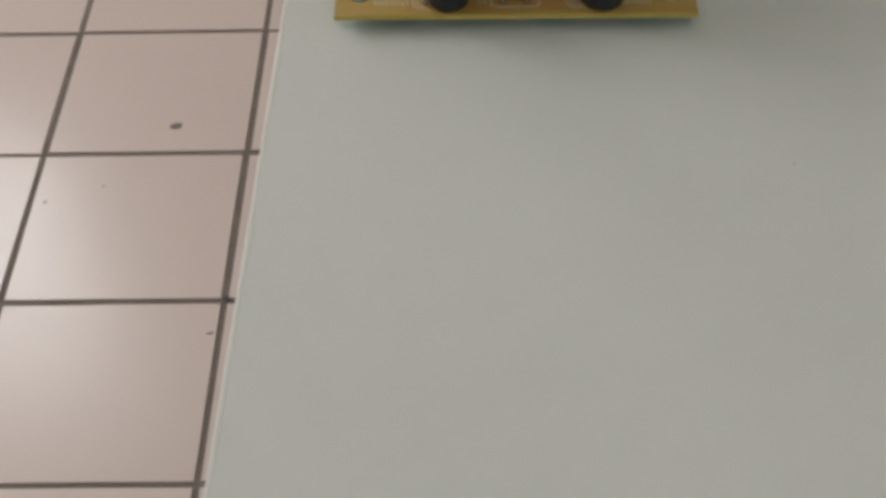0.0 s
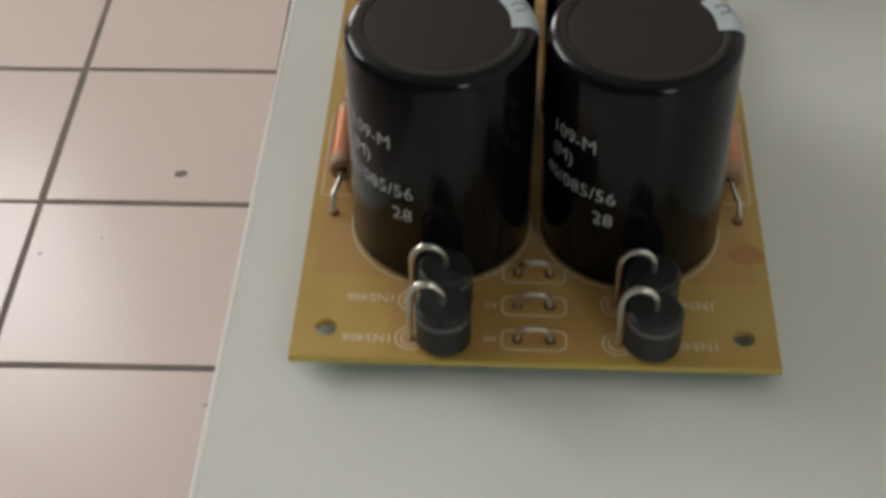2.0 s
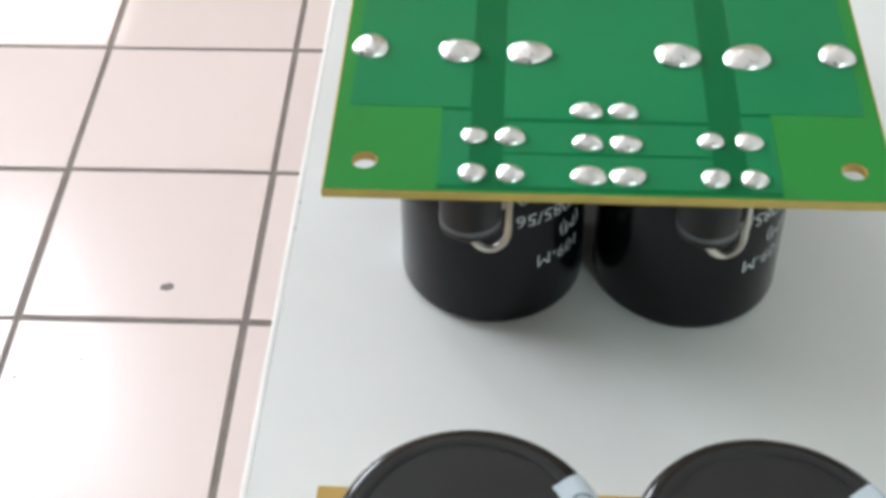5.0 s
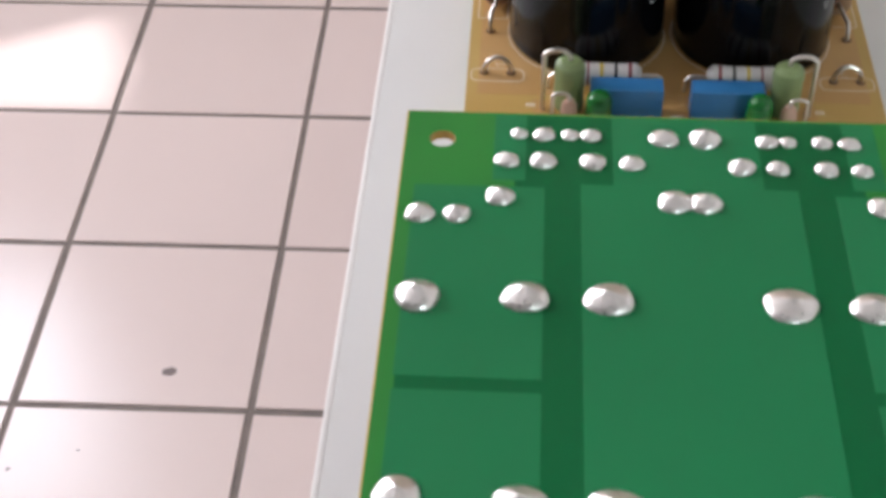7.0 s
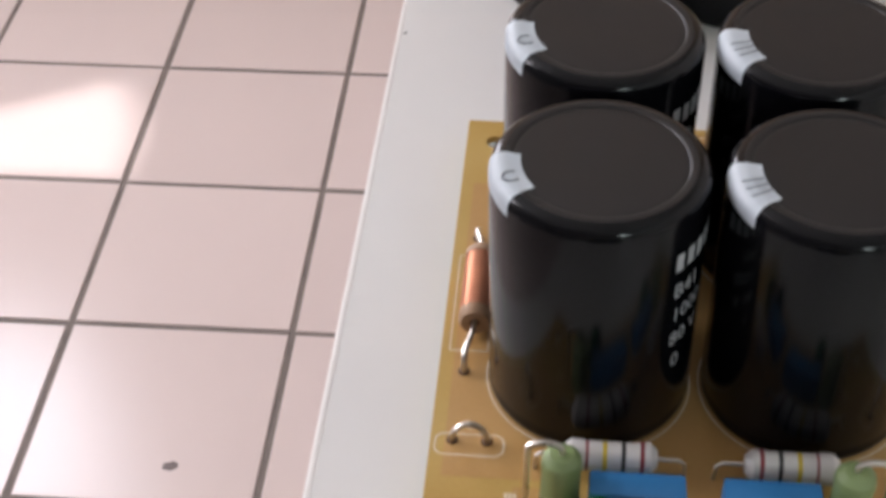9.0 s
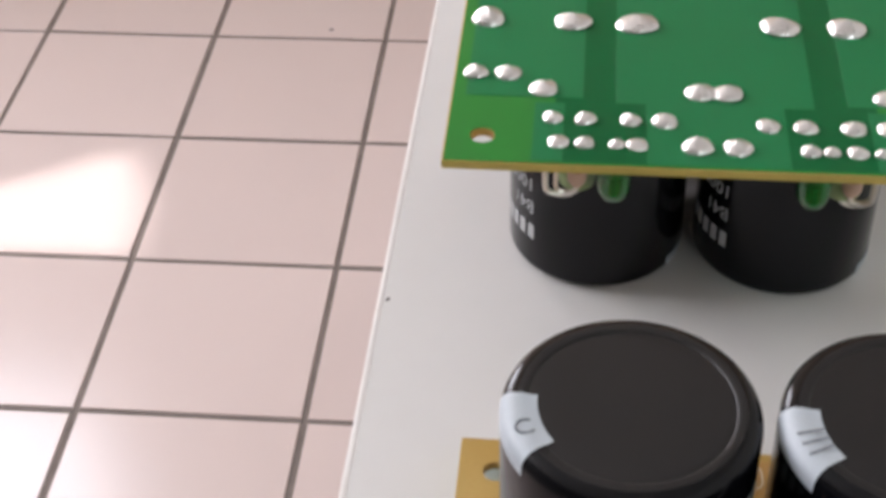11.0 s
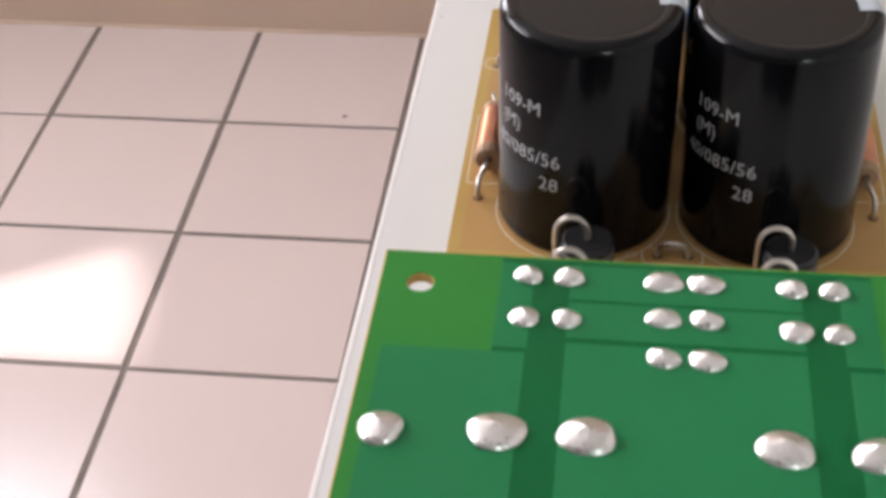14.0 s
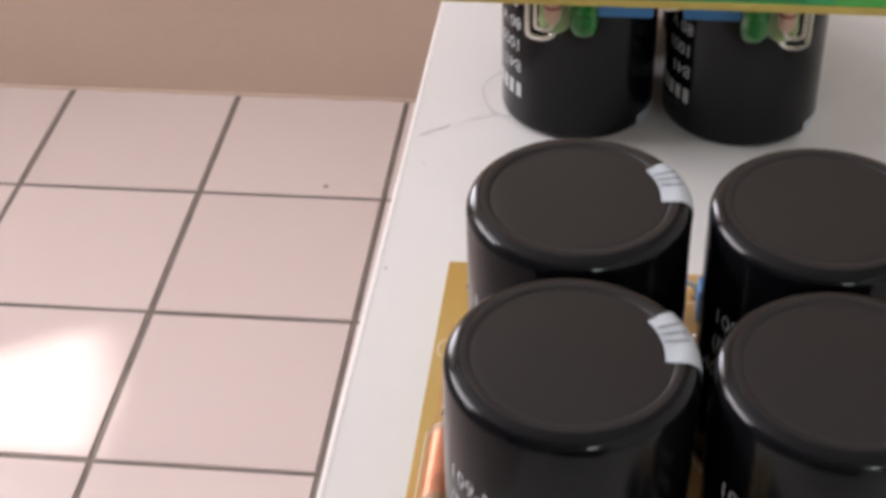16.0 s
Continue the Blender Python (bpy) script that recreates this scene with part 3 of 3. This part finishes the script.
def build_board():
    """One board lying parts up: z = 0 is its upper face, the diodes are at its -y end."""
    board = empty("capacitor_board", Matrix())
    holes = [(sx * HX, sy * HY) for sx in (-1, 1) for sy in (-1, 1)]
    part("circuit_board", plate(W, L, -0.0016, 0.0, holes, HR), M_FR4, board, "tan laminate circuit board with four corner holes")
    rim = bmesh.new()
    for sx in (-1, 1):
        box((0.00012, L, 0.0014), (sx * (W / 2 + 0.00003), 0, -0.0008), bm=rim)
        box((W, 0.00012, 0.0014), (0, sx * (L / 2 + 0.00003), -0.0008), bm=rim)
    part("cut_edge", rim, M_FR4_EDGE, board, "pale yellow cut edge")
    mask = part("solder_mask", plate(W - 0.0004, L - 0.0004, -0.00168, -0.0016, holes, HR * 1.02), M_MASK, board, "green solder mask on the underside")
    # copper areas under the mask; copper-free strips, darkened for light blocked by the cans
    for cx, cy, w, l, t in ((0, 0.0000, 0.0550, 0.1180, 0.00003), (0, 0.0013, 0.0860, 0.0775, 0.00004)):
        part("bare_strip", box((w, l, t), (cx, cy, -0.00169)), M_GAP, mask, "green strip without copper, darkened where the cans keep light out")
    areas = [(0, 0.0005, 0.0340, 0.0822), (0, -0.0541, 0.0340, 0.0078), (0, -0.0456, 0.0340, 0.0078), (0, 0.0503, 0.0236, 0.0174)]
    for s in (-1, 1):
        areas += [(s * 0.0330, 0.0200, 0.0206, 0.0410), (s * 0.0330, -0.0205, 0.0206, 0.0350), (s * 0.0250, -0.0485, 0.0050, 0.0190), (s * 0.0284, 0.0505, 0.0052, 0.0168)]
    for cx, cy, w, l in areas:
        part("copper_area", box((w, l, 0.00006), (cx, cy, -0.00172), 0.00002, 1), M_POUR, mask)
        part("copper_shadow", box((w, l, 0.00004), (cx, cy, 0.00001)), M_FR4_CU, board, "browner laminate where copper shows through")
    # joints: (x, y, half width, half length, height)
    for s in (-1, 1):
        for r in (-0.0222, 0.0156):
            soldered(board, s * 0.0131, r, 0.0034, 0.0030, 0.0022)
            soldered(board, s * 0.0252, r, 0.0034, 0.0030, 0.0022)
            soldered(board, s * 0.0410, r + (0.0009 if r < 0 else -0.0005), 0.0028, 0.0029, 0.0024)
        if s > 0:
            small = ((0.0270, 0.0539, 0.0013), (0.0229, 0.0539, 0.0016), (0.0187, 0.0539, 0.0013), (0.0152, 0.0539, 0.0015),
                     (0.0288, 0.0471, 0.0017), (0.0230, 0.0471, 0.0018), (0.0150, 0.0471, 0.0018), (0.0088, 0.0471, 0.0018))
        else:
            small = ((0.0267, 0.0537, 0.0016), (0.0222, 0.0537, 0.0016), (0.0168, 0.0537, 0.0013), (0.0133, 0.0537, 0.0016),
                     (0.0278, 0.0468, 0.0017), (0.0222, 0.0468, 0.0018), (0.0145, 0.0468, 0.0017), (0.0086, 0.0468, 0.0019))
        for x, y, r in small + ((0.0033, 0.0537, 0.0023), (0.0297, 0.0380, 0.0023), (0.0420, 0.0335, 0.0021), (0.0362, 0.0335, 0.0021), (0.0024, 0.0378, 0.0025)):
            soldered(board, s * x, y, r, r * 0.95, r * 0.85)
    soldered(board, 0, 0.0378, 0.0017, 0.0016, 0.0012)      # solder bridge between two joints
    for x in (-0.0233, -0.0171, 0.0158, 0.0219):
        for y in (-0.0551, -0.0456):
            soldered(board, x, y, 0.0020, 0.0019, 0.0017)
    for y in (-0.0551, -0.0469, -0.0383):
        for x in (-0.0031, 0.0031):
            soldered(board, x, y, 0.0024, 0.0019, 0.0017)
    # printed ink
    ink = bmesh.new()
    z = 0.00006
    for y in (-0.0543, -0.0455, -0.0368):
        rounded_loop(0, y, 0.0125, 0.0052, 0.0016, z, 0.00032, ink)
    rounded_loop(0, 0.0530, 0.0125, 0.0050, 0.0020, z, 0.00030, ink)
    for s in (-1, 1):
        rounded_loop(s * 0.0390, 0.0334, 0.0122, 0.0050, 0.0018, z, 0.00028, ink)
        rounded_loop(s * 0.0408, -0.0022, 0.0072, 0.0262, 0.0004, z, 0.00026, ink)
        for cy in (-0.0225, 0.0155):
            rounded_loop(s * 0.0189, cy, 0.0366, 0.0366, 0.0183, z, 0.00030, ink, 16)
        rounded_loop(s * 0.0169, 0.0528, 0.0066, 0.0066, 0.0033, z, 0.00026, ink, 8)
        rounded_loop(s * 0.0232, 0.0526, 0.0034, 0.0034, 0.0017, z, 0.00024, ink, 6)
    for fx in (-0.0233, 0.0158):
        for y in (-0.0545, -0.0447):
            for rr in (0.0030, 0.0019):
                rounded_loop(fx, y, 2 * rr, 2 * rr, rr, z, 0.00030, ink, 8)
    for y, word in ((-0.0543, "AC"), (-0.0455, "AC"), (-0.0368, "CT")):
        flat_text(ink, word, 0.0021, -0.0084, y, z, 180)
    for y in (-0.0548, -0.0443):
        flat_text(ink, "1N5406", 0.0030, -0.0315, y, z, 180)
        flat_text(ink, "1N5406", 0.0030, 0.0300, y, z, 180)
    for x, y, w in ((0.0290, 0.0566, 0.0036), (0.0105, 0.0560, 0.0034), (-0.0105, 0.0560, 0.0034), (-0.0285, 0.0566, 0.0036), (0.0315, 0.0442, 0.0022), (-0.0315, 0.0442, 0.0022)):
        for k in range(3):
            add_faces(ink, [(x + (k - 1.5) * w / 3, y - 0.0007, z), (x + (k - 1.5) * w / 3 + w * 0.24, y - 0.0007, z), (x + (k - 1.5) * w / 3 + w * 0.24, y + 0.0007, z), (x + (k - 1.5) * w / 3, y + 0.0007, z)], [(0, 1, 2, 3)])
    for s in (-1, 1):
        flat_text(ink, "V+" if s > 0 else "V-", 0.0022, s * 0.0385, 0.0292, z, 180)
    part("printed_ink", ink, M_SILK, board, "white printed outlines and lettering")
    # parts
    for x in (-0.0189, 0.0189):
        for y in (-0.0225, 0.0155):
            capacitor(board, x, y, "u" if x > 0 else "bars")
    for fx in (-0.0233, 0.0158):
        for y in (-0.0545, -0.0447):
            diode(board, fx, y)
    for y in (-0.0543, -0.0455, -0.0368):
        wire_loop(board, 0, y, 0.0062, 0.0030)
    wire_loop(board, 0, 0.0526, 0.0066, 0.0034)
    for s in (-1, 1):
        wire_loop(board, s * 0.0390, 0.0325, 0.0060, 0.0036)
        coil_resistor(board, s * 0.0412, s)
        standing_resistor(board, s * 0.0232, s * 0.0288, 0.0456, 0.0034, 0.0135, M_SAGE, (), "sage green coated resistor on end")
        standing_resistor(board, s * 0.0232, s * 0.0268, 0.0526, 0.0018, 0.0080, M_PINK, (M_RED, M_RED, M_BLK), "small beige resistor on end")
        light_diode(board, s * 0.0169, 0.0528)
        box_capacitor(board, s * 0.0108, 0.0466)
        banded_resistor(board, s * 0.0150, 0.0375, s)
    return board


ZUP, ZDN = 0.9700, 1.0151
board = build_board()
board.matrix_basis = pose(0.5367, -1.0171, ZUP, 0, 0, -0.6)
boards = [board]
tagged(board, "tan power supply board lying parts up on the white table", "circuit board", "row of boards on the table")
for x, y, z, yaw, flip in ((0.5393, -0.8745, ZDN, -0.6, 1), (0.5475, -0.7064, ZUP, 179.4, 0), (0.5443, -0.5677, ZDN, 179.6, 1), (0.5468, -0.4117, ZUP, -0.6, 0), (0.5438, -0.2667, ZDN, 179.4, 1)):
    other = copy_thing(board, pose(x, y, z, 0, 0, yaw) @ pose(0, 0, 0, 0, 180 * flip, 0))
    boards.append(other)
    if flip:
        tagged(other, "power supply board upside down on its capacitors, green solder side up")

# the cans stand a little askew on their wires: (end towards -y, side towards -x), millimetres at the top
LEANS = {0: {(1, 1): 0.5, (1, 0): -0.35, (0, 1): 0.5, (0, 0): 0.35}, 2: {(1, 1): -0.55, (1, 0): -0.4, (0, 1): 0.0, (0, 0): -0.1}, 4: {(1, 1): 0.45, (1, 0): -0.3, (0, 1): -0.25, (0, 0): -0.1}}
for k, lean in LEANS.items():
    turned = -1 if k == 2 else 1
    for ob in boards[k].children:
        if ob.name.split(".")[0] == "capacitor":
            place = (int((ob.location.y + 0.0035) * turned < 0), int(ob.location.x * turned < 0))
            if k == 4 and place[0]:
                ob.location.y += 0.0010
            ob.rotation_euler = (0, math.atan(lean[place] / 48) * turned, 0)

for ob in board.children_recursive:      # the first board's stickers carry the other mark
    if ob.name.startswith("ink_mark") and ob.parent.location.x < 0:
        ob.data = CAP_MESH["ink_u"]

stain = bmesh.new()
lathe([(0.0038, 0.00002), (0.0030, 0.00005), (0, 0.00006)], 18, stain)
bmesh.ops.scale(stain, vec=(1, 0.8, 1), verts=stain.verts)
part("stain", stain, M_STAIN, board, "faint reddish stain on the laminate", at=(0.0418, -0.0300, 0))

# ---- marks and fibres ----
blot = random.Random(9)


def spot(name, x, y, z, rx, ry, turn, mat, label, category):
    bm = bmesh.new()
    n = 16
    c = bm.verts.new((0, 0, 0.0005))
    ring = []
    for k in range(n):
        a = 2 * math.pi * k / n
        q = 1 + blot.uniform(-0.18, 0.18)
        ring.append(bm.verts.new((rx * q * math.cos(a), ry * q * math.sin(a), 0)))
    for k in range(n):
        bm.faces.new((c, ring[k], ring[(k + 1) % n]))
    ob = part(name, bm, mat, at=pose(x, y, z, 0, 0, turn))
    return tagged(ob, label, category)


spot("dirt_spot", 0.1557, 0.0517, 0.0001, 0.0085, 0.0060, 20, M_DUST, "small dark dirt spot on a floor tile", "dirt spot")
spot("dirt_spot", 0.1683, 1.0237, 0.0001, 0.0042, 0.0036, 0, M_DUST, "small grey speck on a floor tile", "dirt spot")


spot("dirt_spot", 0.0180, -0.0865, 0.0001, 0.0030, 0.0020, 40, M_DUST, "tiny grey speck on a floor tile", "dirt spot")
spot("dirt_spot", 0.0830, -0.0593, 0.0001, 0.0018, 0.0015, 0, M_DUST, "tiny grey speck on a floor tile", "dirt spot")
spot("dirt_spot", 0.2396, -0.2995, 0.0001, 0.0045, 0.0018, 15, M_DUST, "small grey chip at a tile's edge", "dirt spot")
spot("dirt_spot", 0.2515, -0.2470, 0.0001, 0.0042, 0.0036, 0, M_SMUDGE, "small dark crumb in a tile joint", "dirt spot")
for ex, ey, er in ((0.4797, -0.8800, 0.0007), (0.4796, -0.8880, 0.0006), (0.4842, -0.6060, 0.0011), (0.4880, -0.3490, 0.0007), (0.5980, -1.1298, 0.0005), (0.4886, -1.1102, 0.0003), (0.4914, -0.3107, 0.0004)):
    spot("table_nick", ex, ey, TZ - 0.00032, er * 1.5, er, 60, M_SMUDGE, "tiny dark nick in the white tabletop", "nick")


def fibre(points, r, label):
    return tagged(part("hair_fibre", tube(points, r, 5), M_HAIR), label, "fibre")


def wavy(x, y, dx, dy, n, wob, seed):
    rr = random.Random(seed)
    return [(x + dx * k / n + rr.uniform(-wob, wob), y + dy * k / n + rr.uniform(-wob, wob), TZ + 0.0001) for k in range(n + 1)]


ring = [(0.5085 + 0.0062 * math.cos(a / 9 * math.pi) * (1 + 0.1 * math.sin(a)), -0.2795 + 0.0105 * math.sin(a / 9 * math.pi), TZ + 0.0001) for a in range(3, 17)]
fibre(ring, 0.00005, "thin curled hair lying on the table")
fibre(wavy(0.4895, -0.2990, 0.0060, 0.0045, 8, 0.0006, 3), 0.00006, "thin dark hair at the table edge")
fibre(wavy(0.4990, -0.2925, 0.0075, 0.0035, 8, 0.0005, 4), 0.00004, "fine hair lying on the table")

# ---- floor tiles ----
S, J = 0.25, 0.0074
bm = bmesh.new()
h = (S - J) / 2
top = [bm.verts.new((sx * (h - 0.0012), sy * (h - 0.0012), 0.0)) for sx, sy in ((-1, -1), (1, -1), (1, 1), (-1, 1))]
mid = [bm.verts.new((sx * h, sy * h, -0.0010)) for sx, sy in ((-1, -1), (1, -1), (1, 1), (-1, 1))]
low = [bm.verts.new((sx * h, sy * h, -0.0040)) for sx, sy in ((-1, -1), (1, -1), (1, 1), (-1, 1))]
bm.faces.new(top)
for k in range(4):
    bm.faces.new((top[k], mid[k], mid[(k + 1) % 4], top[(k + 1) % 4]))
    bm.faces.new((mid[k], low[k], low[(k + 1) % 4], mid[(k + 1) % 4]))
tile_mesh = finish("floor_tile", bm, M_TILE, 0.3)
lay = random.Random(3)
for i in range(-7, 8):
    for j in range(-11, 5):
        at = Matrix.LocRotScale(((i + 0.5) * S + lay.uniform(-0.0008, 0.0008), (j + 0.5) * S + lay.uniform(-0.0008, 0.0008), lay.uniform(-0.0004, 0.0)),
                                Euler((radians(lay.uniform(-0.12, 0.12)), radians(lay.uniform(-0.12, 0.12)), radians(lay.uniform(-0.12, 0.12)))), None)
        part("floor_tile", tile_mesh, M_TILE, floor, at=at)
